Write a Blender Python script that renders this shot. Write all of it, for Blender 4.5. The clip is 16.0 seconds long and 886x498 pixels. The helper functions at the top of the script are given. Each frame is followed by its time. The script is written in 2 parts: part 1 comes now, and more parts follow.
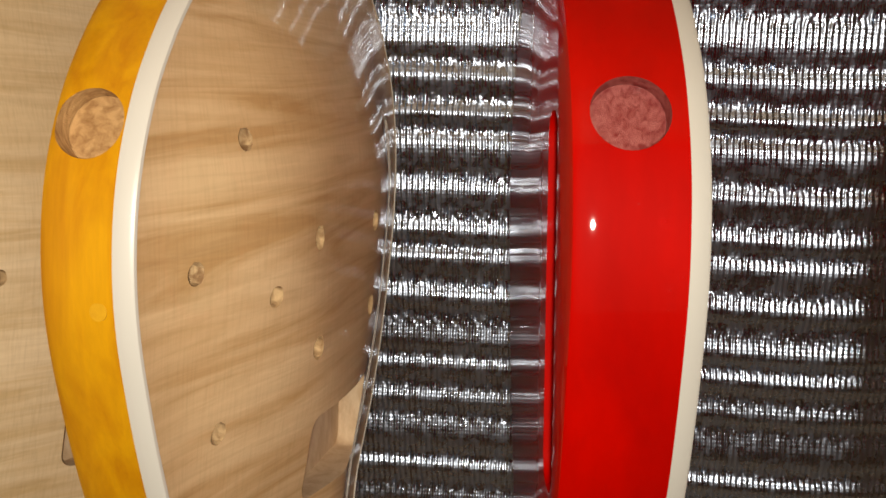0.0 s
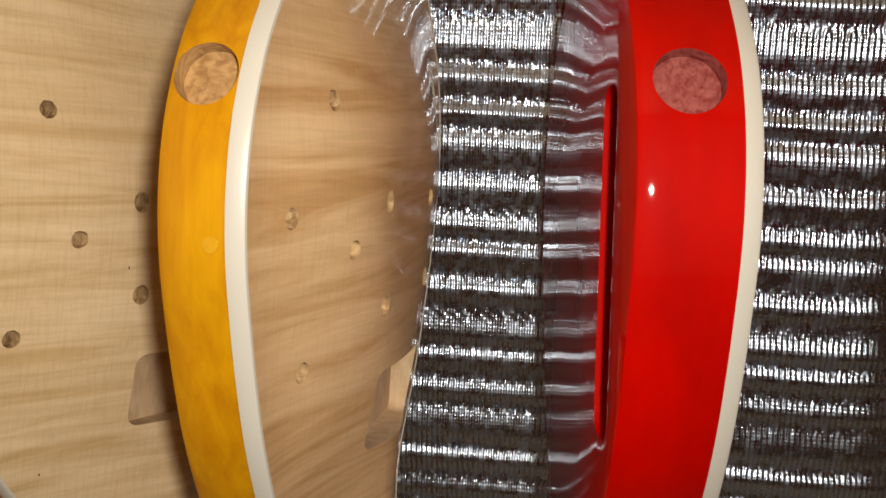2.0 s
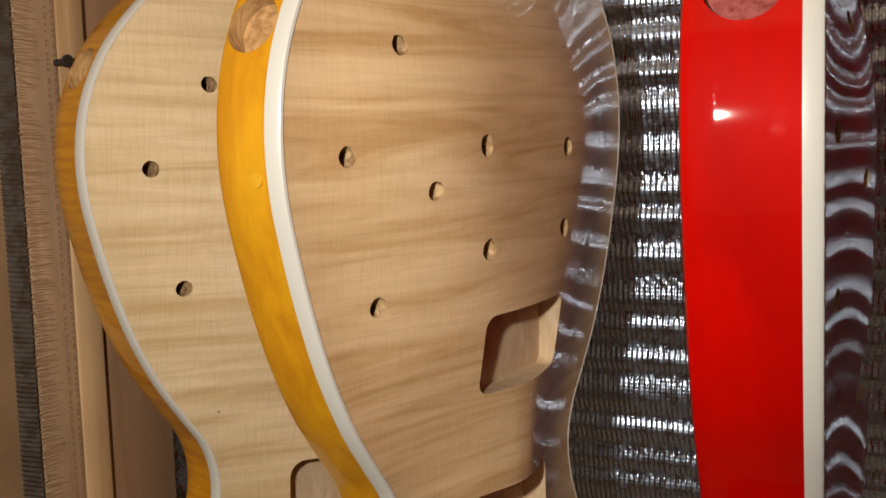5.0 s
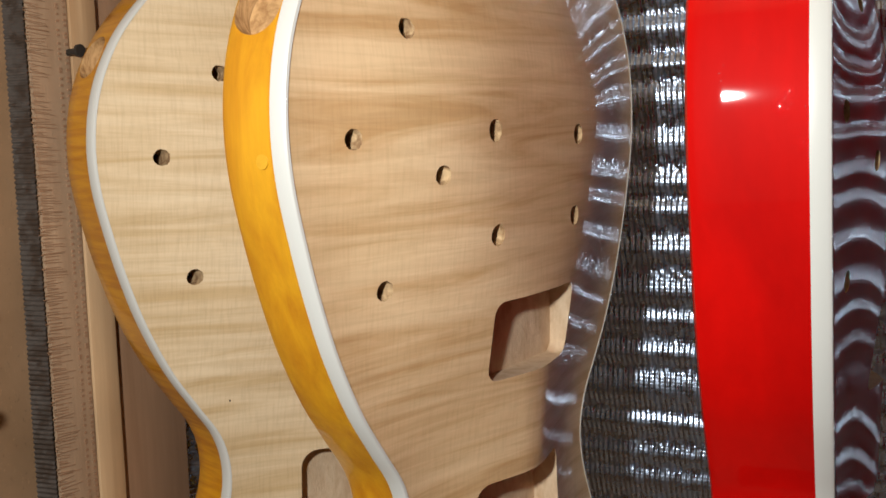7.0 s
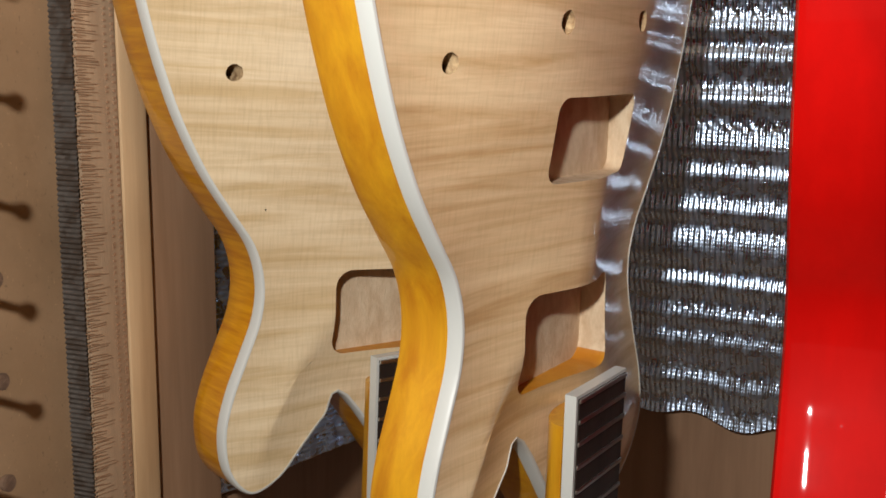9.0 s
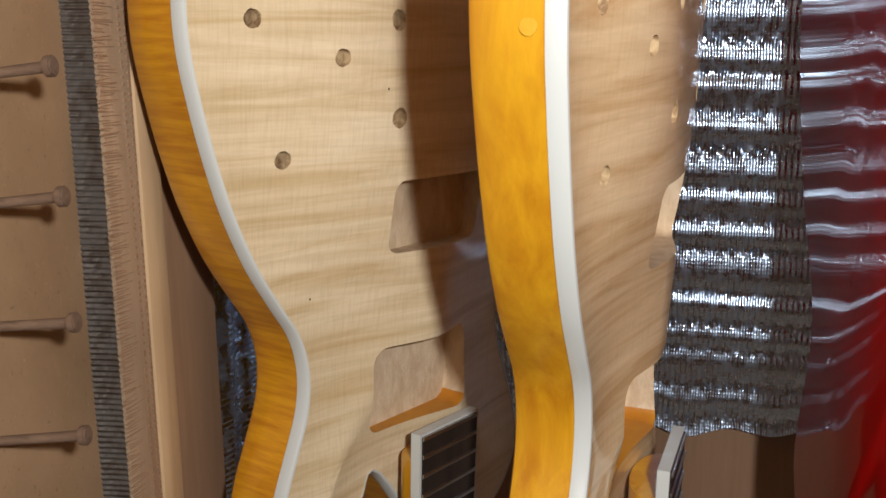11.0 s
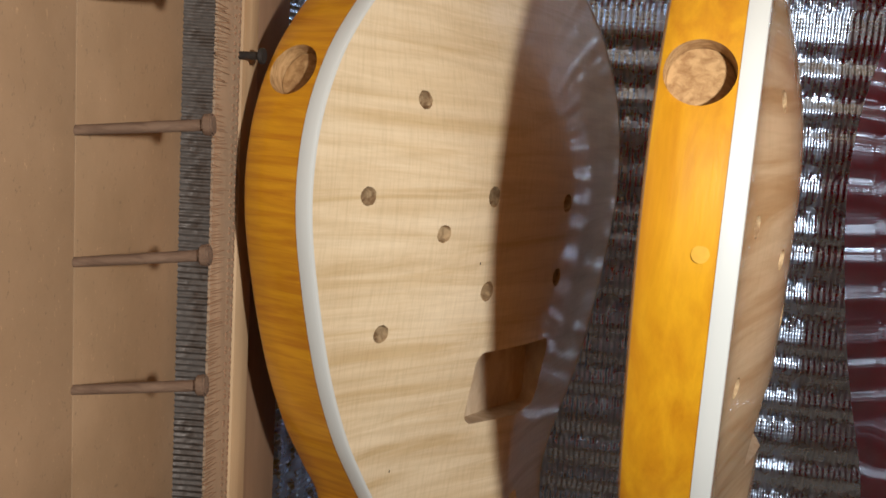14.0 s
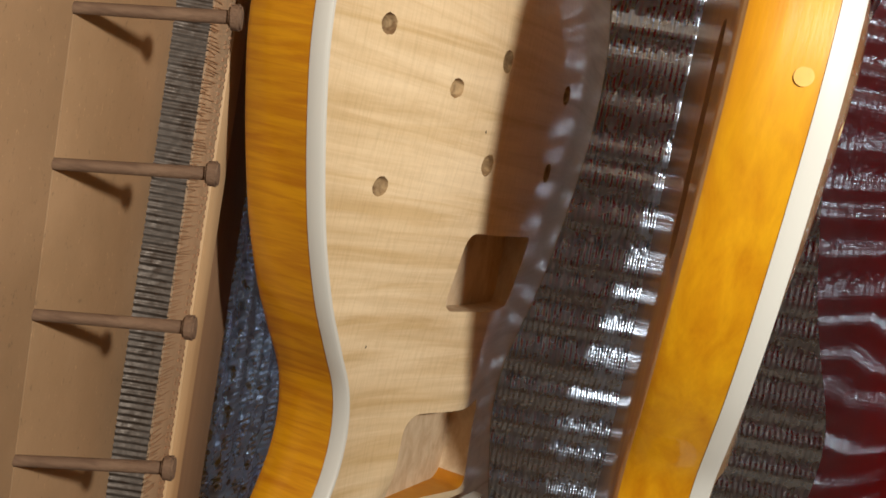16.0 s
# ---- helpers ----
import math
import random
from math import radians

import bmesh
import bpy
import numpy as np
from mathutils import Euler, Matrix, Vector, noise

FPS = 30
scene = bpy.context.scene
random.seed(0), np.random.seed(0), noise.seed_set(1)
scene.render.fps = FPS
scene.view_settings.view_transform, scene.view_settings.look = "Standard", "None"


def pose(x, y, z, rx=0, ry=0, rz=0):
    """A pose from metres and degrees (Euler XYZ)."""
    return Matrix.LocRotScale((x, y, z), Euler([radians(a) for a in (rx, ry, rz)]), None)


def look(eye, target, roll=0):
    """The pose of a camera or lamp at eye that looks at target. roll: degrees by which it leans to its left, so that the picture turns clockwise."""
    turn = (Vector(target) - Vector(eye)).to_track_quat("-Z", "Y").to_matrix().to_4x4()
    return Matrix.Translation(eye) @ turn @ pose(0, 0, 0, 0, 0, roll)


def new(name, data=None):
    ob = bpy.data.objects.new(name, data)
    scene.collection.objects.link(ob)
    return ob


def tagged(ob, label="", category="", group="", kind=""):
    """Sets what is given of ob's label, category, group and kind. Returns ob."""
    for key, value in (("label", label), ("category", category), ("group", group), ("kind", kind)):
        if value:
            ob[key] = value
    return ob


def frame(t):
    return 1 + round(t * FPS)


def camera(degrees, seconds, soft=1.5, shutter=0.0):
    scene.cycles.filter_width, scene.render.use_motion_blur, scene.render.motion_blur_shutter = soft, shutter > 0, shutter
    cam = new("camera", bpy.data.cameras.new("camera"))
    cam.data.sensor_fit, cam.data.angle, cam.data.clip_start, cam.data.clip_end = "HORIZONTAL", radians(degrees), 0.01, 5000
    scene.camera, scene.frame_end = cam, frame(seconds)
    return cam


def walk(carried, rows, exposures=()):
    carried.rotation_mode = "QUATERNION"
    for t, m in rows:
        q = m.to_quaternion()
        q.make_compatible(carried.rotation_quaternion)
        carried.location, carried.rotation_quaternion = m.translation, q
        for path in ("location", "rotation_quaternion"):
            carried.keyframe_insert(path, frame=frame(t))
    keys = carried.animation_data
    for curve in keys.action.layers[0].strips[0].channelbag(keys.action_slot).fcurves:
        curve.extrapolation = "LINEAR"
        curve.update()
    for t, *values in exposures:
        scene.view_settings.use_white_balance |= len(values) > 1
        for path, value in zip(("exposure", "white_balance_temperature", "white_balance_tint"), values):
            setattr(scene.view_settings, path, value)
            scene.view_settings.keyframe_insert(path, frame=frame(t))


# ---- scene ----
LENS = 46.0
cam = camera(LENS, 16.0, soft=1.6)
PATH = [
    (0.0, 0.0935, -0.5023, 0.9459, 81.61, -0.69, 6.50),
    (0.5, 0.0662, -0.5102, 0.9554, 80.78, -2.84, 3.59),
    (1.0, 0.0650, -0.5432, 0.9427, 83.85, -1.54, 4.02),
    (1.5, 0.0773, -0.5660, 0.9330, 83.83, -2.36, 5.97),
    (2.0, 0.0660, -0.5421, 0.9175, 83.66, -1.76, 6.03),
    (2.5, 0.0576, -0.5445, 0.9106, 83.52, -1.87, 6.54),
    (3.0, 0.0660, -0.5522, 0.9073, 83.19, -0.65, 11.36),
    (3.5, 0.0761, -0.5784, 0.8973, 83.88, -0.12, 14.37),
    (4.0, 0.1312, -0.5554, 0.8993, 82.93, -0.07, 20.28),
    (6.5, 0.2059, -0.5027, 0.8684, 85.72, 2.52, 29.05),
    (7.0, 0.1948, -0.5114, 0.8794, 84.45, 1.96, 27.77),
    (7.5, 0.2083, -0.4997, 0.8507, 80.96, 2.17, 27.41),
    (8.0, 0.2021, -0.5161, 0.8453, 79.40, 0.83, 26.27),
    (8.5, 0.1864, -0.5037, 0.8156, 80.34, -0.76, 29.43),
    (11.0, 0.0049, -0.5310, 0.8815, 77.16, 0.63, 13.94),
    (11.5, -0.0374, -0.5468, 0.8966, 79.21, -0.17, 12.14),
    (12.0, -0.0668, -0.5498, 0.9033, 79.86, -1.72, 10.79),
    (12.5, -0.0688, -0.5532, 0.9126, 80.84, -2.66, 11.66),
    (13.0, -0.0630, -0.5494, 0.9189, 82.41, -2.80, 12.25),
    (13.5, -0.0753, -0.5433, 0.9191, 82.26, -3.23, 10.06),
    (14.0, -0.0736, -0.5415, 0.9182, 82.47, -3.26, 10.70),
    (14.5, -0.0508, -0.5359, 0.9009, 82.01, -2.72, 13.19),
    (15.0, -0.0661, -0.5204, 0.8729, 81.12, -2.97, 9.31),
    (15.2, -0.0825, -0.5172, 0.8575, 82.27, -5.53, 8.41),
    (15.5, -0.0932, -0.5141, 0.8411, 84.30, -6.92, 7.73),
    (16.0, -0.1284, -0.5098, 0.8440, 83.24, -9.96, 4.53),
]
walk(cam, [(t, pose(*r)) for t, *r in PATH], exposures=[(0.0, 0.12, 7800, 12), (4.2, 0.14, 7600, 12), (6.3, 0.36, 6500, 9), (7.5, 0.54, 6300, 8), (8.7, 0.64, 6300, 8), (10.8, 0.56, 6150, 9), (14.5, 0.50, 6200, 9), (16.0, 0.6, 6900, 9)])

# ---- light: a small work light held beside the lens, an added fill panel behind ----
world = bpy.data.worlds.new("room_air")
scene.world = world
world.use_nodes = True
world.node_tree.nodes["Background"].inputs[0].default_value = (0.9, 0.8, 0.7, 1)
world.node_tree.nodes["Background"].inputs[1].default_value = 0.006


def lamp(name, kind, m, energy, colour, size):
    data = bpy.data.lights.new(name, kind)
    data.energy, data.color = energy, colour
    if kind == "AREA":
        data.size = size
    else:
        data.shadow_soft_size = size
    ob = new(name, data)
    ob.matrix_basis = m
    return ob


torch = lamp("work_light", "SPOT", look((0.11, -0.60, 0.95), (0.0, 0.1, 0.85)), 11.0, (1.0, 0.97, 0.93), 0.013)
torch.data.spot_size, torch.data.spot_blend = radians(150), 0.6
# Wall-sized fill added to lift the shadows; no real lamp stands there.
room = lamp("room_fill", "AREA", look((0.05, -1.77, 1.2), (0.05, 0.0, 1.2)), 1.7, (1.0, 0.84, 0.68), 1.9)
room.data.shape, room.data.size_y = "RECTANGLE", 2.36


# ---- materials ----
def shader(name, colour, rough=0.5, metal=0.0, coat=0.0, coat_rough=0.05):
    m = bpy.data.materials.new(name)
    m.use_nodes = True
    b = m.node_tree.nodes["Principled BSDF"]
    b.inputs["Base Color"].default_value = (*colour, 1)
    b.inputs["Roughness"].default_value = rough
    b.inputs["Metallic"].default_value = metal
    b.inputs["Coat Weight"].default_value = coat
    b.inputs["Coat Roughness"].default_value = coat_rough
    m.diffuse_color = (*colour, 1)
    return m


def node(m, kind, **values):
    n = m.node_tree.nodes.new(kind)
    for k, v in values.items():
        n.inputs[k].default_value = v
    return n


def link(m, a, b):
    m.node_tree.links.new(a, b)


def coords(m, scale, turn=(0, 0, 0)):
    c = m.node_tree.nodes.new("ShaderNodeTexCoord")
    p = node(m, "ShaderNodeMapping", Scale=scale, Rotation=turn)
    link(m, c.outputs["Object"], p.inputs["Vector"])
    return p.outputs["Vector"]


def ramp(m, fac, stops):
    r = m.node_tree.nodes.new("ShaderNodeValToRGB")
    e = r.color_ramp.elements
    while len(e) < len(stops):
        e.new(0.5)
    for el, (at, col) in zip(e, stops):
        el.position, el.color = at, (*col, 1)
    link(m, fac, r.inputs[0])
    return r.outputs[0]


def mix(m, kind, fac, a, b):
    n = m.node_tree.nodes.new("ShaderNodeMix")
    n.data_type, n.blend_type = "RGBA", kind
    n.inputs[0].default_value = fac
    link(m, a, n.inputs[6])
    link(m, b, n.inputs[7])
    return n.outputs[2]


def bump(m, height, strength, distance):
    n = node(m, "ShaderNodeBump", Strength=strength, Distance=distance)
    link(m, height, n.inputs["Height"])
    link(m, n.outputs[0], m.node_tree.nodes["Principled BSDF"].inputs["Normal"])


def grained(name, light, dark, scale, turn=(0, 0, 0), rough=0.5, coat=0.0, relief=0.1, blotch=0.25, coat_rough=0.06, detail=4.0):
    """Wood: stretched noise for the figure, fine streaks for the grain, slow blotches over both."""
    m = shader(name, light, rough, 0, coat, coat_rough)
    v = coords(m, scale, turn)
    a = node(m, "ShaderNodeTexNoise", Scale=1.0, Detail=detail, Roughness=0.55, Distortion=0.6)
    link(m, v, a.inputs["Vector"])
    c1 = ramp(m, a.outputs[0], [(0.32, dark), (0.62, light)])
    g = node(m, "ShaderNodeTexNoise", Scale=6.0, Detail=6.0, Roughness=0.7)
    link(m, v, g.inputs["Vector"])
    c2 = ramp(m, g.outputs[0], [(0.3, (0.8, 0.78, 0.75)), (0.7, (1, 1, 1))])
    s = node(m, "ShaderNodeTexNoise", Scale=9.0, Detail=2.0)
    link(m, coords(m, (1, 1, 1)), s.inputs["Vector"])
    c3 = ramp(m, s.outputs[0], [(0.3, (1 - blotch,) * 3), (0.7, (1, 1, 1))])
    out = mix(m, "MULTIPLY", 1.0, mix(m, "MULTIPLY", 0.6, c1, c2), c3)
    link(m, out, m.node_tree.nodes["Principled BSDF"].inputs["Base Color"])
    if relief:
        bump(m, g.outputs[0], relief, 0.0006)
    return m


def maple(name, light, dark, tilt, coat, coat_rough, lines, fine):
    """Figured maple: slow wavy flames across the board, finer ripples, thin grain lines along it."""
    m = shader(name, light, 0.45, 0, coat, coat_rough)
    m.node_tree.nodes["Principled BSDF"].inputs["Specular IOR Level"].default_value = 0.25
    v = coords(m, (3, 4.5, 62), (tilt, 0, 0))
    a = node(m, "ShaderNodeTexNoise", Scale=1.0, Detail=5.0, Roughness=0.6, Distortion=1.1)
    link(m, v, a.inputs["Vector"])
    c1 = ramp(m, a.outputs[0], [(0.34, dark), (0.47, tuple(0.4 * d + 0.6 * l for d, l in zip(dark, light))), (0.60, light)])
    b = node(m, "ShaderNodeTexNoise", Scale=1.0, Detail=4.0, Roughness=0.6, Distortion=0.8)
    link(m, coords(m, (6, 14, 230), (tilt * 0.8, 0, 0)), b.inputs["Vector"])
    c2 = ramp(m, b.outputs[0], [(0.35, (1 - fine, 1 - fine * 1.15, 1 - fine * 1.4)), (0.58, (1, 1, 1))])
    g = node(m, "ShaderNodeTexNoise", Scale=1.0, Detail=3.0, Roughness=0.6)
    link(m, coords(m, (420, 760, 55), (0.03, 0, 0)), g.inputs["Vector"])
    c3 = ramp(m, g.outputs[0], [(0.3, (1 - lines, 1 - lines * 1.1, 1 - lines * 1.3)), (0.55, (1, 1, 1))])
    s = node(m, "ShaderNodeTexNoise", Scale=7.0, Detail=3.0)
    link(m, coords(m, (1, 1, 1)), s.inputs["Vector"])
    c4 = ramp(m, s.outputs[0], [(0.32, (0.84, 0.80, 0.74)), (0.68, (1, 1, 1))])
    out = mix(m, "MULTIPLY", 1.0, mix(m, "MULTIPLY", 0.8, mix(m, "MULTIPLY", 1.0, c1, c2), c3), c4)
    link(m, out, m.node_tree.nodes["Principled BSDF"].inputs["Base Color"])
    bump(m, g.outputs[0], 0.12, 0.0004)
    return m


MAPLE = maple("flamed_maple", (0.88, 0.67, 0.41), (0.64, 0.42, 0.205), 0.42, 1.0, 0.03, 0.10, 0.10)
MAPLE_PALE = maple("pale_flamed_maple", (0.80, 0.66, 0.45), (0.63, 0.475, 0.27), 0.12, 0.35, 0.10, 0.12, 0.09)
AMBER = grained("amber_stained_mahogany", (0.69, 0.335, 0.009), (0.53, 0.205, 0.005), (90, 90, 9), (0, 0, 0), 0.35, 0.7, 0.12, 0.14, 0.05, 5.0)
AMBER_FLAME = grained("amber_flamed_mahogany", (0.76, 0.345, 0.007), (0.56, 0.200, 0.004), (24, 12, 300), (0, 0, 0), 0.4, 0.6, 0.04, 0.25, 0.08)
RED = grained("red_gloss_lacquer", (0.52, 0.002, 0.001), (0.42, 0.0015, 0.001), (20, 20, 5), (0, 0, 0), 0.6, 0.55, 0.0, 0.15, 0.05)
RED.node_tree.nodes["Principled BSDF"].inputs["Coat IOR"].default_value = 1.4
RED.node_tree.nodes["Principled BSDF"].inputs["Specular IOR Level"].default_value = 0.05
PLUG = grained("pale_amber_filler", (0.72, 0.39, 0.02), (0.62, 0.30, 0.01), (90, 90, 90), (0, 0, 0), 0.4, 0.6, 0.05, 0.2)
INNER_AMBER = grained("inner_amber_stain", (0.62, 0.27, 0.01), (0.5, 0.18, 0.006), (30, 30, 30), (0, 0, 0), 0.6, 0.2, 0.1, 0.2)


def droplets(m):
    """Sparse fine lacquer specks that catch the light."""
    v = node(m, "ShaderNodeTexVoronoi", Scale=330.0)
    link(m, coords(m, (1, 1, 1)), v.inputs["Vector"])
    n = node(m, "ShaderNodeTexNoise", Scale=26.0, Detail=2.0)
    link(m, coords(m, (1, 1, 1)), n.inputs["Vector"])
    dots = ramp(m, v.outputs["Distance"], [(0.0, (1, 1, 1)), (0.22, (0, 0, 0))])
    where = ramp(m, n.outputs[0], [(0.56, (0, 0, 0)), (0.66, (1, 1, 1))])
    h = mix(m, "MULTIPLY", 1.0, dots, where)
    b = node(m, "ShaderNodeBump", Strength=0.5, Distance=0.0006)
    link(m, h, b.inputs["Height"])
    link(m, b.outputs[0], m.node_tree.nodes["Principled BSDF"].inputs["Coat Normal"])


droplets(RED)
CREAM = shader("cream_binding", (0.53, 0.535, 0.50), 0.35, 0, 0.4)
JACK = grained("jack_end_grain", (0.66, 0.40, 0.17), (0.36, 0.18, 0.06), (240, 700, 160), (0, 0, 0), 0.7, 0, 0.8, 0.3)
RAW = grained("raw_routed_wood", (0.74, 0.58, 0.39), (0.58, 0.41, 0.25), (120, 120, 60), (0, 0, 0), 0.8, 0, 0.8, 0.3)
HOLE = grained("hole_wall_end_grain", (0.74, 0.52, 0.28), (0.26, 0.13, 0.05), (260, 260, 160), (0, 0, 0), 0.8, 0, 0.8, 0.3)
RAW_PINK = grained("raw_wood_with_red_overspray", (0.48, 0.12, 0.11), (0.26, 0.015, 0.016), (420, 420, 300), (0, 0, 0), 0.45, 0.4, 0.8, 0.4)
ROSEWOOD = grained("dark_rosewood", (0.035, 0.022, 0.016), (0.014, 0.009, 0.007), (60, 60, 6), (0, 0, 0), 0.5, 0, 0.2)
FRETWIRE = shader("nickel_fret_wire", (0.6, 0.58, 0.54), 0.3, 1.0)
BOARD = grained("beige_fibreboard", (0.33, 0.205, 0.11), (0.265, 0.16, 0.08), (9, 9, 9), (0, 0, 0), 0.75, 0, 0.15, 0.15)


def specked(m, scale, amount):
    """Light and dark chips in a pressed board."""
    b = m.node_tree.nodes["Principled BSDF"].inputs["Base Color"]
    base = b.links[0].from_socket
    v = node(m, "ShaderNodeTexNoise", Scale=scale, Detail=3.0, Roughness=0.75)
    link(m, coords(m, (1, 1, 0.6)), v.inputs["Vector"])
    chips = ramp(m, v.outputs[0], [(0.28, (1 - amount, 1 - amount, 1 - amount)), (0.38, (1, 1, 1)), (0.64, (1, 1, 1)), (0.72, (1 + amount, 1 + amount, 1 + amount))])
    link(m, mix(m, "MULTIPLY", 1.0, base, chips), b)


specked(BOARD, 420.0, 0.35)
PINE = grained("pale_pine", (0.60, 0.40, 0.22), (0.42, 0.25, 0.12), (60, 60, 4), (0, 0, 0), 0.6, 0, 0.2, 0.2)
LATH = grained("weathered_pine", (0.46, 0.31, 0.19), (0.33, 0.205, 0.12), (70, 70, 6), (0, 0, 0), 0.7, 0, 0.4, 0.25)
BROWNWOOD = grained("brown_planed_wood", (0.36, 0.21, 0.12), (0.27, 0.15, 0.08), (40, 40, 3), (0, 0, 0), 0.6, 0, 0.1, 0.15)
DOWEL = grained("brown_dowel_wood", (0.21, 0.125, 0.075), (0.13, 0.07, 0.04), (60, 260, 260), (0, 0, 0), 0.8, 0, 0.8, 0.3)
GREY = shader("blue_grey_paint", (0.42, 0.45, 0.50), 0.5)
PLASTER = grained("room_plaster", (0.52, 0.41, 0.30), (0.46, 0.35, 0.25), (2, 2, 2), (0, 0, 0), 0.9, 0, 0.1)
DARK = shader("dark_steel", (0.05, 0.045, 0.04), 0.5, 0.6)


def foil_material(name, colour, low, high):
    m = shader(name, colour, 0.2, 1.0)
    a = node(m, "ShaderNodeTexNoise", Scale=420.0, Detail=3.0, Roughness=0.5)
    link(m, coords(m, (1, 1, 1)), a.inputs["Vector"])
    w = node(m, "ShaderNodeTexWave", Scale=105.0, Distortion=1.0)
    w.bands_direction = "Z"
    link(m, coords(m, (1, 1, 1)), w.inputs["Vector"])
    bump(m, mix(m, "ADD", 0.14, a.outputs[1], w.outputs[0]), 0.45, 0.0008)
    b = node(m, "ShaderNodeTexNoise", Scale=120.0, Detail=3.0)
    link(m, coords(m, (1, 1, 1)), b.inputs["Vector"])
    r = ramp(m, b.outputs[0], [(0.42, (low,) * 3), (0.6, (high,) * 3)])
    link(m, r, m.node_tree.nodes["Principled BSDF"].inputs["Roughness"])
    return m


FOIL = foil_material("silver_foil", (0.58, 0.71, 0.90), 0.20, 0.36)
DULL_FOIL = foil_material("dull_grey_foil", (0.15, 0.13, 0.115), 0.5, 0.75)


# ---- mesh helpers ----
def finish(name, bm, material, angle=35):
    bmesh.ops.recalc_face_normals(bm, faces=bm.faces)
    me = bpy.data.meshes.new(name)
    bm.to_mesh(me)
    bm.free()
    for m in material if isinstance(material, (list, tuple)) else [material]:
        me.materials.append(m)
    for p in me.polygons:
        p.use_smooth = True
    me.set_sharp_from_angle(angle=radians(angle))
    return me


def part(name, bm, material, parent=None, label="", m=None):
    me = bm if isinstance(bm, bpy.types.Mesh) else finish(name, bm, material)
    ob = new(name, me)
    if parent is not None:
        ob.parent = parent
    if m is not None:
        ob.matrix_basis = m
    return tagged(ob, label)


def box(bm, x0, x1, y0, y1, z0, z1, bevel=0.0):
    r = bmesh.ops.create_cube(bm, size=1.0, matrix=Matrix.Translation(((x0 + x1) / 2, (y0 + y1) / 2, (z0 + z1) / 2)) @ Matrix.Diagonal((x1 - x0, y1 - y0, z1 - z0, 1)))
    if bevel:
        es = list({e for v in r["verts"] for e in v.link_edges})
        bmesh.ops.bevel(bm, geom=es, offset=bevel, segments=2, affect="EDGES", profile=0.6)
    return bm


def rod_between(bm, a, b, r0, r1, seg=20):
    a, b = Vector(a), Vector(b)
    m = Matrix.Translation((a + b) / 2) @ (b - a).to_track_quat("Z", "Y").to_matrix().to_4x4()
    return bmesh.ops.create_cone(bm, cap_ends=True, segments=seg, radius1=r0, radius2=r1, depth=(b - a).length, matrix=m)


def slab(name, dims, material, label, category, bevel=0.0, kind="structure"):
    bm = bmesh.new()
    box(bm, *dims, bevel)
    return tagged(part(name, bm, material), label, category, kind=kind)


# ---- the cabinet ----
WALL_X, BACK_Y = -0.2635, 0.275
slab("floor", (-0.9, 1.3, -1.8, 0.34, -0.03, 0.0), PLASTER, "plain floor under the cabinet and room", "floor")
slab("wall_back", (-0.30, 1.0, BACK_Y + 0.035, 0.36, 0.0, 1.50), BROWNWOOD, "brown wooden back panel behind the foil", "wall")
slab("wall_right", (1.0, 1.03, -1.8, 0.34, 0.0, 2.4), PLASTER, "plain side wall of the workshop", "wall")
slab("wall_room", (-0.9, 1.03, -1.83, -1.8, 0.0, 2.4), PLASTER, "plain workshop wall behind the camera", "wall")
slab("wall_far_left", (-0.93, -0.9, -1.8, 0.34, 0.0, 2.4), PLASTER, "plain workshop wall beside the cabinet", "wall")
slab("ceiling", (-0.93, 1.03, -1.83, 0.34, 2.4, 2.43), PLASTER, "plain workshop ceiling", "ceiling")
# Unseen roof, set low and pale to bounce warm light into the foil.
slab("bounce_roof", (-0.244, 1.0, -0.45, BACK_Y + 0.03, 1.19, 1.21), PINE, "unseen pale pine board added above to reflect brown into the foil", "cabinet top")
slab("panel_grey", (0.115, 0.46, BACK_Y + 0.028, BACK_Y + 0.038, 0.02, 0.552), GREY, "smooth blue-grey painted panel on the back wall", "panel", 0.002)
slab("wall_left", (WALL_X - 0.04, WALL_X - 0.006, -0.9, BACK_Y + 0.012, 0.0, 1.50), BROWNWOOD, "brown wooden side wall of the cabinet", "wall")


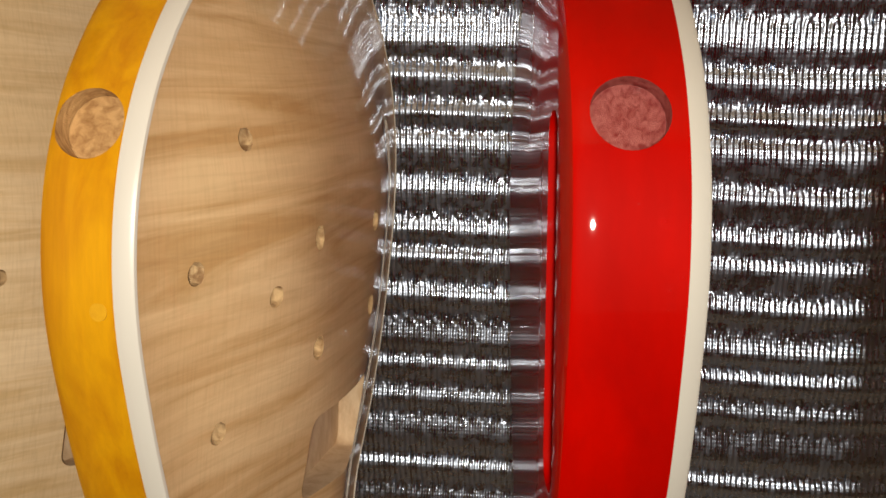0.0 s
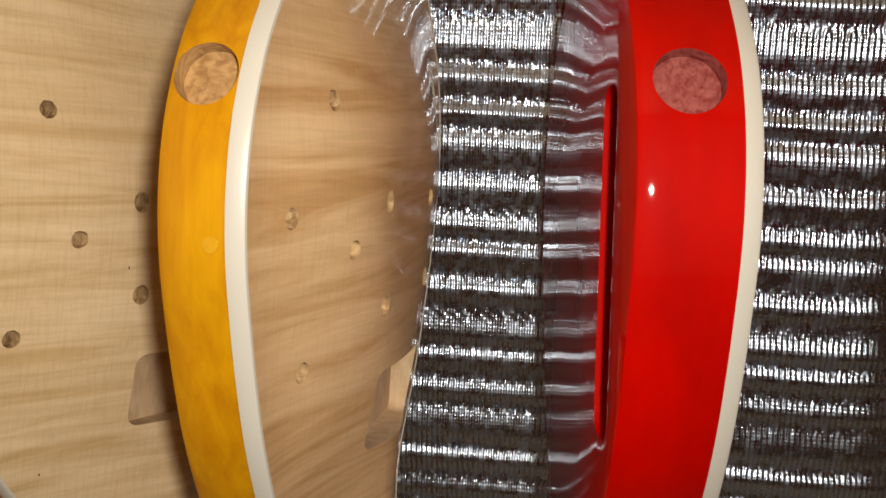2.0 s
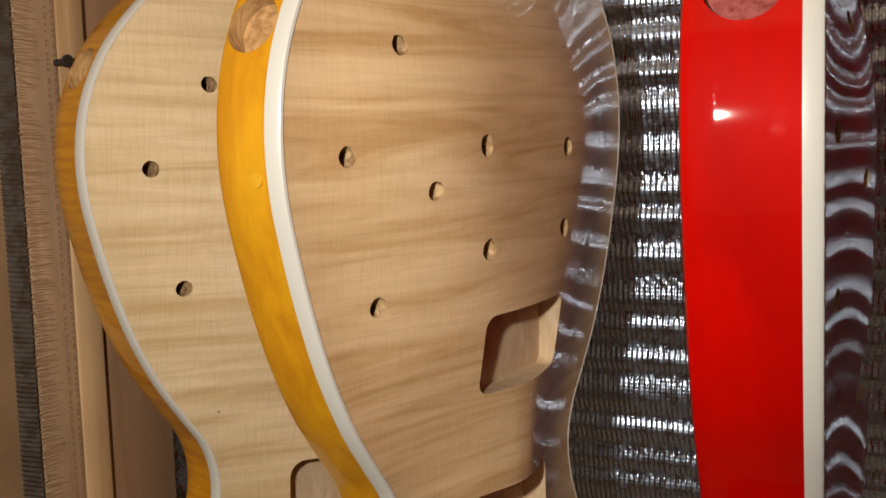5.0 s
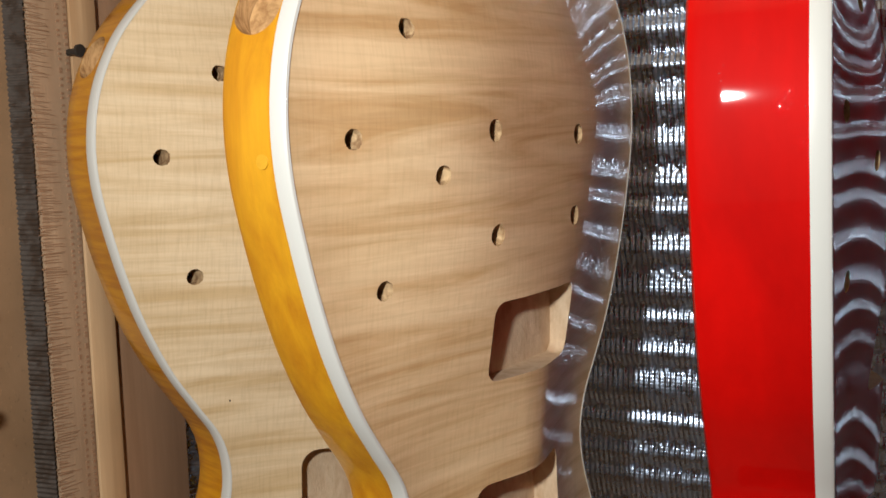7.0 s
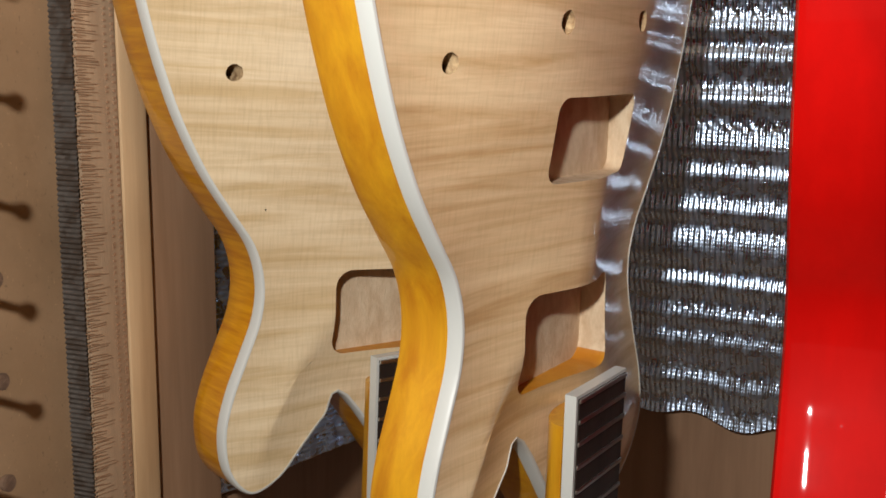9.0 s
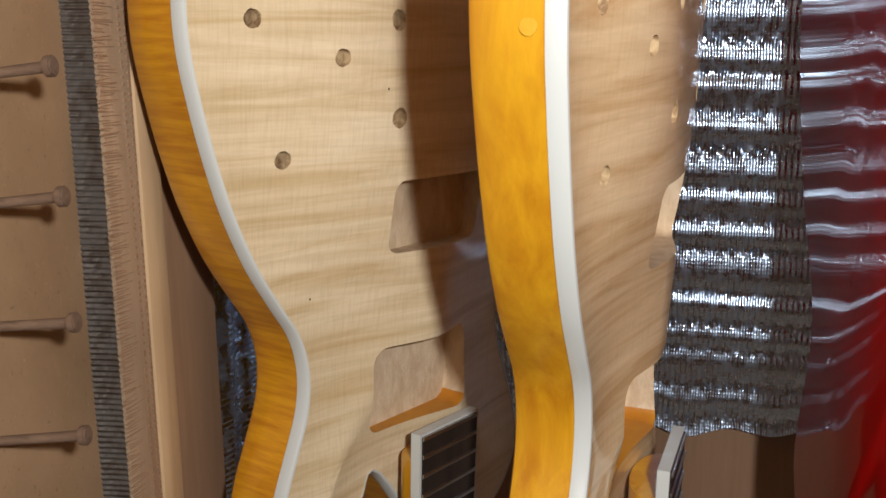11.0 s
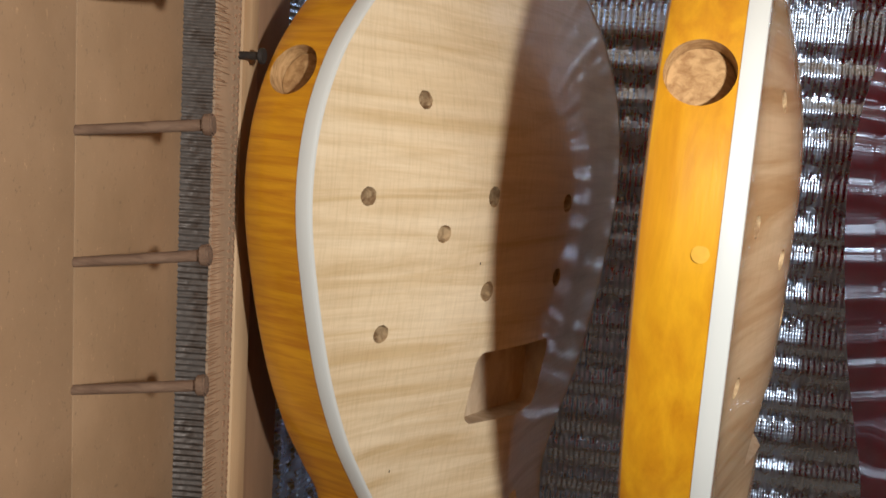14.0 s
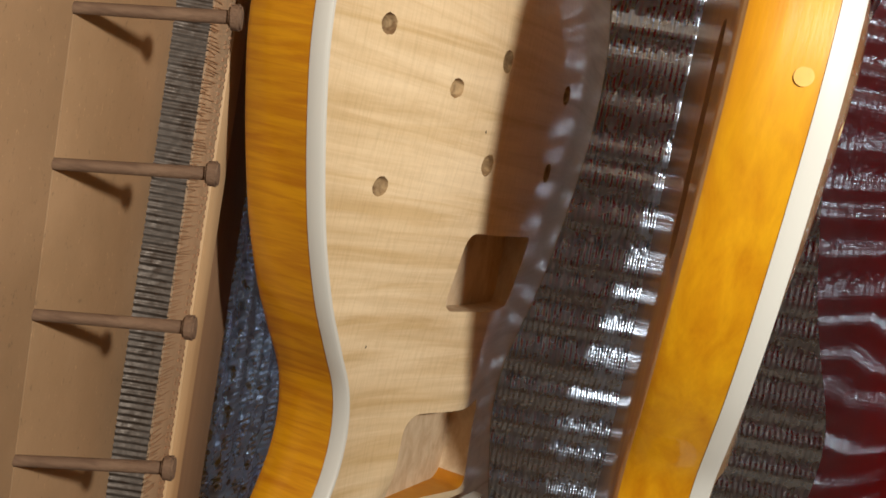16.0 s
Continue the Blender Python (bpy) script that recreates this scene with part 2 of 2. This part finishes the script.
def foil_sheet(name, width, height, wave, rib, seed, label, axes, origin, steps, loose=1.0, ridge=0.0007, lean=0.0, material=None):
    """A silver quilted sheet: soft bands one way, fine ribs the other. axes: along the ribs' row, along the bands' row, outwards."""
    rng = np.random.default_rng(seed)
    nu, nv = int(width / steps[0]), int(height / steps[1])
    u, v = np.meshgrid(np.linspace(0, width, nu), np.linspace(0, height, nv))
    drift = sum(a * np.sin(u * f + p) for a, f, p in zip(rng.uniform(0.001, 0.004, 5), rng.uniform(5, 40, 5), rng.uniform(0, 6, 5)))
    w = v + drift * 0.45 * loose
    stretch = w + 0.0032 * np.sin(w * 61 + 1) + 0.0018 * np.sin(w * 143 + 2)
    phase = stretch / wave
    f = phase - np.floor(phase)
    band = 0.5 + 0.5 * np.cos(2 * np.pi * f)
    amp = 0.0034 * loose * (0.92 + 0.2 * np.sin(w * 47 + u * 7))
    ribs = ridge * np.abs(np.sin(np.pi * (u + 0.0002 * np.sin(w * 120)) / rib))
    crease = np.clip(1 - np.abs(f - 0.5) / 0.22, 0, 1)
    fine = sum(np.sin(u * a + v * b + c) for a, b, c in zip(rng.uniform(300, 1500, 8), rng.uniform(-1300, 1300, 8), rng.uniform(0, 6, 8)))
    slow = sum(np.sin(u * a + v * b + c) for a, b, c in zip(rng.uniform(4, 30, 5), rng.uniform(-12, 12, 5), rng.uniform(0, 6, 5)))
    crumple = ((0.05 + crease) * fine * 0.00028 + slow * 0.0004) * min(1.0, 2 * loose)
    h = band * amp + ribs + crumple + lean * (v - 0.15)
    ragged = 0.004 * np.sin(u * 90) + 0.003 * np.sin(u * 37 + 1)
    fade = np.clip(1 - v / 0.05, 0, 1)
    v2 = v + ragged * fade * (loose > 0.9)
    U, V, N = (np.array(a, float) for a in axes)
    pts = np.array(origin) + u[..., None] * U + v2[..., None] * V + h[..., None] * N
    idx = np.arange(nu * nv).reshape(nv, nu)
    quads = np.stack([idx[:-1, :-1], idx[:-1, 1:], idx[1:, 1:], idx[1:, :-1]], -1).reshape(-1, 4)
    me = bpy.data.meshes.new(name)
    me.from_pydata(pts.reshape(-1, 3), [], quads)
    me.materials.append(material or FOIL)
    me.polygons.foreach_set("use_smooth", np.ones(len(me.polygons), bool))
    me.update()
    ob = new(name, me)
    return tagged(ob, label, "foil insulation", kind="structure")


FB = 0.546
foil_sheet("foil_back", 0.96, 0.66, 0.0275, 0.0042, 3, "crinkled silver foil insulation with ribbed bands on the back wall", ((1, 0, 0), (0, 0, 1), (0, -1, 0)), (-0.262, BACK_Y, FB), (0.0008, 0.002), ridge=0.0009, lean=0.15)
foil_sheet("foil_side", 0.80, 0.297, 0.022, 0.0036, 6, "dark ribbed silver foil insulation lining the cabinet's side wall", ((0, 0, 1), (0.158, 0.987, 0), (0.987, -0.158, 0)), (WALL_X, -0.018, FB), (0.00085, 0.002), 0.5)

for y, z in ((0.10, 0.905), (0.16, 0.742), (0.12, 1.01)):
    bm = bmesh.new()
    x = WALL_X + 0.160 * (y + 0.018)
    rod_between(bm, (x, y, z), (x + 0.007, y - 0.003, z + 0.001), 0.0011, 0.0006, 8)
    rod_between(bm, (x + 0.006, y - 0.003, z + 0.001), (x + 0.005, y + 0.004, z - 0.004), 0.0007, 0.0004, 8)
    tagged(part("wire_knot", bm, DARK), "small dark wire knot sticking out of the foil", "wire knot", "wire knots in the side foil")

# side wall in front of the foil: planed post, pale lath wrapped with foil at its front, fibreboard
FACE = -0.2500
post = tagged(new("post"), "brown planed wooden post with a pale sawn front edge", "wooden post", kind="structure")
bm = box(bmesh.new(), WALL_X - 0.006, -0.2550, -0.0765, -0.0180, 0.0, 1.5, 0.0015)
part("post_body", bm, BROWNWOOD, post)
bm = box(bmesh.new(), WALL_X - 0.006, FACE + 0.0012, -0.0965, -0.0770, 0.0, 1.5, 0.003)
part("front_edge", bm, PINE, post, "pale sawn pine edge")
bm = bmesh.new()
rod_between(bm, (-0.2555, -0.0520, 0.880), (-0.2544, -0.0520, 0.880), 0.0042, 0.0042, 16)
part("screw_hole", bm, DARK, post, "dark round screw hole")
lath = tagged(new("lath"), "pale pine lath with rows of small dents", "wooden lath", kind="structure")
bm = box(bmesh.new(), WALL_X - 0.006, FACE, -0.1235, -0.0970, 0.0, 1.5, 0.001)
part("lath_body", bm, LATH, lath)
bm = bmesh.new()
for i in range(190):
    for k, y in enumerate((-0.0995, -0.1045)):
        z = 0.56 + i * 0.0034 + 0.001 * random.uniform(-1, 1) + k * 0.0015
        box(bm, FACE - 0.0005, FACE + 0.0005, y - 0.0009, y + 0.0009, z, z + 0.0013)
tagged(part("dent_rows", bm, BROWNWOOD, lath), kind="stuff")
bm = bmesh.new()
for i in range(520):
    z = 0.56 + i * 0.00124 + random.uniform(-0.0006, 0.0006)
    y = -0.1235 + random.uniform(-0.0015, 0.0012)
    a, b = random.uniform(0.002, 0.005), random.uniform(0.003, 0.014)
    rod_between(bm, (FACE + 0.0002, y - a * 0.4, z + random.uniform(0, 0.0012)), (FACE + 0.0007, y + b, z + random.uniform(-0.0006, 0.0006)), 0.0003, 0.00015, 5)
tagged(part("frayed_threads", bm, BROWNWOOD, lath, "frayed brown threads along the lath"), kind="stuff")
bm = bmesh.new()
rod_between(bm, (FACE - 0.002, -0.0980, 0.9375), (FACE + 0.012, -0.1010, 0.9375), 0.0018, 0.0018, 12)
rod_between(bm, (FACE + 0.0105, -0.1010, 0.9375), (FACE + 0.0125, -0.1010, 0.9375), 0.0035, 0.0035, 12)
tagged(part("nail", bm, DARK), "dark steel nail driven into the pale lath", "nail")
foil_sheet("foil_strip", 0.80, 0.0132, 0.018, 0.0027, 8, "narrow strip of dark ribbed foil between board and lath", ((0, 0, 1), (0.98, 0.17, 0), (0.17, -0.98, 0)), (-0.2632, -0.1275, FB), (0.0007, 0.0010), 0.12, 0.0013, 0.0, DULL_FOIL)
slab("board_side", (-0.2720, -0.2630, -0.2118, -0.1265, 0.0, 1.5), BOARD, "beige fibreboard panel on the side wall", "board", 0.0006)
slab("board_side", (-0.2720, -0.2630, -0.9, -0.2122, 0.0, 1.5), BOARD, "beige fibreboard panel on the side wall", "board", 0.0006)


def peg(k):
    z = 0.9045 - 0.0457 * k
    thing = tagged(new("wooden_peg"), "brown wooden peg with a round head stuck into the board", "peg", "pegs on the side board")
    thing.location = (-0.2640, -0.2120, z)
    tilt = random.uniform(-0.002, 0.002)
    bm = bmesh.new()
    rod_between(bm, (0, 0, 0), (0.046, 0.0065, 0.0035 + tilt), 0.0018, 0.0021, 16)
    part("shaft", bm, DOWEL, thing)
    bm = bmesh.new()
    rod_between(bm, (0.0445, 0.0063, 0.0034 + tilt), (0.0481, 0.0068, 0.0037 + tilt), 0.0036, 0.0040, 24)
    bmesh.ops.bevel(bm, geom=[e for e in bm.edges if len(e.link_faces) == 2 and e.calc_face_angle(0) > 1], offset=0.0006, segments=2, affect="EDGES")
    part("head", bm, DOWEL, thing)


for k in range(-2, 8):
    peg(k)


# ---- guitars ----
# half outline of the body in mm: across, along (the bridge at 0, the butt up), and the inner point that the arch runs to
BOUT = [(-30, 167, 0, 60), (-62, 161, 0, 60), (-95, 148, 0, 60), (-122, 130, 0, 58), (-142, 110, 0, 55), (-153, 92, 0, 50), (-159, 72, 0, 45), (-161, 50, 0, 38), (-159, 28, 0, 22), (-153, 4, 0, 0), (-145, -21, 0, -20), (-135, -46, 0, -46), (-121, -72, 0, -72), (-106, -93, 0, -93), (-93, -111, 0, -111), (-87, -130, 0, -130)]
CUTAWAY = [(-88, -150, 0, -150), (-96, -172, -25, -164), (-104, -193, -45, -173), (-108, -214, -56, -178), (-104, -236, -62, -181), (-90, -250, -62, -181), (-72, -244, -56, -178), (-57, -228, -45, -173), (-43, -213, -25, -164), (-29, -203, 0, -160)]
HORN = [(29, -276, 0, -200), (52, -273, 0, -195), (80, -267, 0, -190), (104, -252, 0, -188), (117, -228, 0, -185), (113, -203, 0, -180), (101, -176, 0, -170), (90, -150, 0, -150)]
OUT_TREBLE = [(0, 168, 0, 60)] + BOUT + CUTAWAY
OUT_BASS = HORN + [(-y, z, i, j) for y, z, i, j in reversed(BOUT)]
X_BACK, X_BIND, X_EDGE, X_CREST = -0.0510, -0.0240, -0.0170, 0.0045
X_BACK_RED, X_BACK_FLAME = -0.0660, -0.0555


def outline(per=5):
    c = np.array(OUT_TREBLE + OUT_BASS, float) / 1000
    c[:, 1] += np.clip(c[:, 1] - 0.095, 0, 1) * 0.17
    n, out = len(c), []
    for i in range(n):
        p0, p1, p2, p3 = c[i - 1], c[i], c[(i + 1) % n], c[(i + 2) % n]
        for t in np.arange(per) / per:
            q = 0.5 * (2 * p1 + (p2 - p0) * t + (2 * p0 - 5 * p1 + 4 * p2 - p3) * t ** 2 + (3 * p1 - p0 - 3 * p2 + p3) * t ** 3)
            q[2:] = p1[2:] * (1 - t) + p2[2:] * t
            out.append(q)
    return np.array(out)


LOOP = outline()
EDGE, SPINE = LOOP[:, :2], LOOP[:, 2:]


def inset(d):
    """The outline moved inwards by d."""
    t = np.roll(EDGE, -1, 0) - np.roll(EDGE, 1, 0)
    t /= np.linalg.norm(t, axis=1)[:, None]
    nrm = np.stack([t[:, 1], -t[:, 0]], 1)
    if ((EDGE + nrm * 0.001 - EDGE.mean(0)) ** 2).sum() > ((EDGE - EDGE.mean(0)) ** 2).sum():
        nrm = -nrm
    return EDGE + nrm * d


def arch(y, z):
    d = np.sqrt(((EDGE - np.array((y, z))) ** 2).sum(1)).min()
    s = min(d / 0.115, 1.0)
    s = s * s * (3 - 2 * s)
    return X_EDGE + (X_CREST - X_EDGE) * s


def bridge_loops(bm, loops, cap_first=True, cap_last=True):
    rings = [[bm.verts.new(p) for p in ring] for ring in loops]
    for a, b in zip(rings[:-1], rings[1:]):
        for i in range(len(a)):
            j = (i + 1) % len(a)
            bm.faces.new((a[i], a[j], b[j], b[i]))
    if cap_first:
        bm.faces.new(rings[0])
    if cap_last:
        bm.faces.new(rings[-1])
    return rings


def core_mesh(back):
    bm = bmesh.new()
    e = EDGE
    loops = [[(back, *p) for p in inset(0.004)], [(back + 0.0012, *p) for p in inset(0.0012)], [(back + 0.004, *p) for p in e], [(back + 0.014, *p) for p in e], [(X_BIND, *p) for p in e]]
    bridge_loops(bm, loops)
    return finish("body", bm, [AMBER, RAW])


def binding_mesh():
    bm = bmesh.new()
    i1, i2 = inset(-0.0003), inset(0.0018)
    loops = [[(X_BIND, *p) for p in i1], [(X_EDGE - 0.0012, *p) for p in i1], [(X_EDGE + 0.0001, *p) for p in inset(0.0006)], [(X_EDGE + 0.0004, *p) for p in i2], [(X_BIND, *p) for p in i2]]
    rings = bridge_loops(bm, loops, False, False)
    a, b = rings[-1], rings[0]
    for i in range(len(a)):
        j = (i + 1) % len(a)
        bm.faces.new((a[i], a[j], b[j], b[i]))
    return finish("binding", bm, CREAM)


def top_mesh():
    bm = bmesh.new()
    base = inset(0.0016)
    loops = [[(X_BIND + 0.0002, *p) for p in base]]
    for s in (1, 0.97, 0.93, 0.88, 0.82, 0.75, 0.67, 0.58, 0.48, 0.37, 0.25, 0.12):
        ring = SPINE + (base - SPINE) * s
        loops.append([(arch(*p) if s < 1 else X_EDGE, *p) for p in ring])
    rings = bridge_loops(bm, loops, True, False)
    spine = [bm.verts.new((arch(*p), *p)) for p in SPINE]
    a = rings[-1]
    for i in range(len(a)):
        j = (i + 1) % len(a)
        bm.faces.new((a[i], a[j], spine[j], spine[i]))
    bmesh.ops.remove_doubles(bm, verts=bm.verts, dist=0.0003)
    bmesh.ops.holes_fill(bm, edges=[e for e in bm.edges if len(e.link_faces) == 1], sides=0)
    bmesh.ops.dissolve_degenerate(bm, edges=bm.edges, dist=0.00002)
    return finish("top", bm, [MAPLE, RAW], 40)


def rounded_box(bm, y0, y1, z0, z1, x0, x1, r, seg=6):
    pts = []
    for cy, cz, a0 in ((y1 - r, z1 - r, 0), (y0 + r, z1 - r, 90), (y0 + r, z0 + r, 180), (y1 - r, z0 + r, 270)):
        for i in range(seg + 1):
            a = radians(a0 + 90 * i / seg)
            pts.append((cy + r * math.cos(a), cz + r * math.sin(a)))
    bridge_loops(bm, [[(x0, *p) for p in pts], [(x1, *p) for p in pts]])


POTS = [(-79, 27), (-94.5, 88.5), (-126, 43.5), (-108, -20)]
STUDS = [(-41, -2.5), (36.5, 0), (-43.5, 45.5), (40.5, 42)]


def drill(bm, depth, y, z, r):
    """A drilled hole with a slightly chipped rim."""
    made = rod_between(bm, (depth, y, z), (0.02, y, z), r, r, 30)["verts"]
    jitter = [1 + random.uniform(-0.05, 0.07) for _ in range(30)]
    for v in made:
        k = int(round(math.atan2(v.co.z - z, v.co.y - y) / math.tau * 30)) % 30
        v.co.y, v.co.z = y + (v.co.y - y) * jitter[k], z + (v.co.z - z) * jitter[k]


def cutter_mesh(back):
    bm = bmesh.new()
    for y, z in POTS:
        drill(bm, back + 0.0015, y / 1000, z / 1000, 0.0043)
    for y, z in STUDS:
        drill(bm, -0.030, y / 1000, z / 1000, 0.0051)
    rounded_box(bm, -0.040, 0.040, -0.074, -0.035, -0.0125, 0.02, 0.007)
    rounded_box(bm, -0.043, 0.040, -0.1760, -0.126, -0.023, 0.02, 0.010)
    jack = (back + X_BIND) / 2 + 0.0008
    wide = 0.0158 if back < -0.062 else 0.0134
    rod_between(bm, (jack, -0.1435, 0.0925), (jack, -0.19, 0.1097), wide - 0.0016, wide, 40)
    rod_between(bm, (jack, -0.1405, 0.0914), (jack, -0.1440, 0.0927), 0.0030, wide - 0.0022, 40)
    bm.faces.ensure_lookup_table()
    for f in bm.faces:
        c = f.calc_center_median()
        drilled = min(math.hypot(c.y - y / 1000, c.z - z / 1000) for y, z in POTS + STUDS) < 0.0065
        f.material_index = 2 if drilled else 3 if c.y < -0.13 else 1 if c.z < -0.12 and (c.y < -0.03 or c.z < -0.17) else 0
    return finish("cutter", bm, [RAW, INNER_AMBER, HOLE, JACK])


def control_void(back):
    """The control cavity inside the body, under the pot holes."""
    bm = bmesh.new()
    rounded_box(bm, -0.138, -0.066, -0.034, 0.060, back - 0.01, -0.018, 0.012)
    rounded_box(bm, -0.100, -0.068, -0.032, 0.058, back - 0.002, -0.0105, 0.012)
    rounded_box(bm, -0.112, -0.076, 0.064, 0.105, back + 0.0035, -0.018, 0.012)
    return finish("cutter", bm, [BROWNWOOD, BROWNWOOD])


def open_void(back):
    """One long control cavity, open at the back."""
    bm = bmesh.new()
    rounded_box(bm, -0.118, -0.084, -0.056, 0.098, back - 0.01, -0.0185, 0.012)
    return finish("cutter", bm, [BROWNWOOD, BROWNWOOD])


def carve(me, cutter):
    a, b = new("carved", me), new("cutter", cutter)
    mod = a.modifiers.new("cut", "BOOLEAN")
    mod.operation, mod.solver, mod.object = "DIFFERENCE", "EXACT", b
    mod.material_mode = "TRANSFER"
    bpy.context.view_layer.update()
    out = bpy.data.meshes.new_from_object(a.evaluated_get(bpy.context.evaluated_depsgraph_get()))
    out.name = me.name
    for p in out.polygons:
        p.use_smooth = True
    out.set_sharp_from_angle(angle=radians(35))
    bpy.data.objects.remove(a)
    bpy.data.objects.remove(b)
    return out


CUT = cutter_mesh(X_BACK)
CORE, BIND, TOP = carve(carve(core_mesh(X_BACK), CUT), control_void(X_BACK)), binding_mesh(), carve(carve(top_mesh(), CUT), control_void(X_BACK))
CORE_FLAME = carve(carve(core_mesh(X_BACK_FLAME), cutter_mesh(X_BACK_FLAME)), control_void(X_BACK_FLAME))
CORE_RED = carve(carve(core_mesh(X_BACK_RED), cutter_mesh(X_BACK_RED)), open_void(X_BACK_RED))


def with_materials(me, first, inner=None):
    out = me.copy()
    names = [m.name if m else "" for m in out.materials]
    for i, n in enumerate(names):
        out.materials[i] = (inner or RAW) if n.startswith("raw") else INNER_AMBER if n.startswith("inner") else HOLE if n.startswith("hole") else (RAW_PINK if first == RED else JACK) if n.startswith("jack") else (RED if first == RED else BROWNWOOD) if n.startswith("brown") else first
    return out


def fret_z(n):
    return -0.628 / 2 ** (n / 12)


def guitar(m, side, face, label, neck_side):
    g = tagged(new("guitar"), label, "electric guitar", "guitars hanging in the cabinet")
    g.matrix_basis = m
    part("body", with_materials(CORE_RED if side == RED else CORE_FLAME if side == AMBER_FLAME else CORE, side, RAW_PINK if side == RED else RAW), None, g)
    part("top", with_materials(TOP, face), None, g, "flamed maple top with drilled holes and routed pickup cavities")
    part("binding", BIND.copy(), None, g, "cream plastic edge binding")
    # neck with a bound rosewood fingerboard
    bm = bmesh.new()
    rings = []
    for z, w, d in ((-0.190, 0.0275, -0.012), (-0.26, 0.0270, -0.012), (-0.30, 0.0262, -0.014), (-0.45, 0.0240, -0.012), (-0.625, 0.0212, -0.0105), (-0.645, 0.024, -0.010)):
        rings.append([(0.004 if i in (0, 12) else 0.004 + (d - 0.004) * math.sin(math.pi * i / 12) ** 0.8, w * math.cos(math.pi * i / 12), z) for i in range(13)])
    bridge_loops(bm, rings)
    part("neck", bm, neck_side, g)
    bm = bmesh.new()
    pts = [(-0.021, -0.636), (-0.030, -0.66), (-0.038, -0.70), (-0.034, -0.76), (-0.042, -0.825), (-0.02, -0.838), (0, -0.83), (0.02, -0.838), (0.042, -0.825), (0.034, -0.76), (0.038, -0.70), (0.030, -0.66), (0.021, -0.636)]
    bridge_loops(bm, [[(-0.012 - 0.2 * (-0.636 - z) * 0.3, y, z) for y, z in pts], [(0.003 - 0.2 * (-0.636 - z) * 0.3, y, z) for y, z in pts]])
    part("headstock", bm, neck_side, g)
    bm = bmesh.new()
    bridge_loops(bm, [[(x, s * (0.0280 if z > -0.4 else 0.0215) , z) for s, z in ((-1, -0.1735), (1, -0.1735), (1, -0.628), (-1, -0.628))] for x in (0.0045, 0.0105)])
    board = part("fingerboard", bm, CREAM, g, "dark rosewood fingerboard with cream edges")
    bm = bmesh.new()
    bridge_loops(bm, [[(x, s * (0.0262 if z > -0.4 else 0.0197), z) for s, z in ((-1, -0.1752), (1, -0.1752), (1, -0.6275), (-1, -0.6275))] for x in (0.0103, 0.0112)])
    part("rosewood_face", bm, ROSEWOOD, board)
    for n in range(1, 23):
        z = fret_z(n)
        w = 0.0262 - 0.0065 * (-z - 0.1793) / 0.448
        bm = bmesh.new()
        box(bm, 0.0110, 0.0121, -w, w, z - 0.0011, z + 0.0011, 0.0004)
        part("fret", bm, FRETWIRE, board)
    return g


g1 = guitar(pose(-0.1312, 0.0131, 0.8303, -2.43, 0.67, -22.00), AMBER_FLAME, MAPLE_PALE, "amber-sided guitar with a pale flamed top hanging by the side wall", AMBER)
for y, z in ((-0.086, -0.091), (-0.05, 0.012)):
    bm = bmesh.new()
    bmesh.ops.create_icosphere(bm, subdivisions=1, radius=0.0006, matrix=Matrix.Translation((arch(y, z), y, z)) @ Matrix.Diagonal((0.25, 1, 1.4, 1)))
    part("speck", bm, ROSEWOOD, g1, "small dark speck of dirt")
g2 = guitar(pose(-0.0067, -0.0347, 0.8416, 0.78, 1.55, -5.72), AMBER, MAPLE, "glossy amber-sided guitar with a tan flamed top and no hardware", AMBER)
bm = bmesh.new()
rod_between(bm, (-0.0295, -0.1565, 0.036), (-0.0295, -0.1606, 0.0362), 0.0032, 0.0030, 24)
part("plug", bm, PLUG, g2, "small round filled plug in the rim")
guitar(pose(0.1450, 0.0210, 0.8365, -3.50, -0.15, 6.50), RED, RED, "glossy red guitar with cream binding and wet-looking lacquer", RED)
guitar(pose(0.3330, 0.0000, 0.8351, -2.00, 0.00, -20.00), RED, RED, "glossy red guitar at the end of the row", RED)
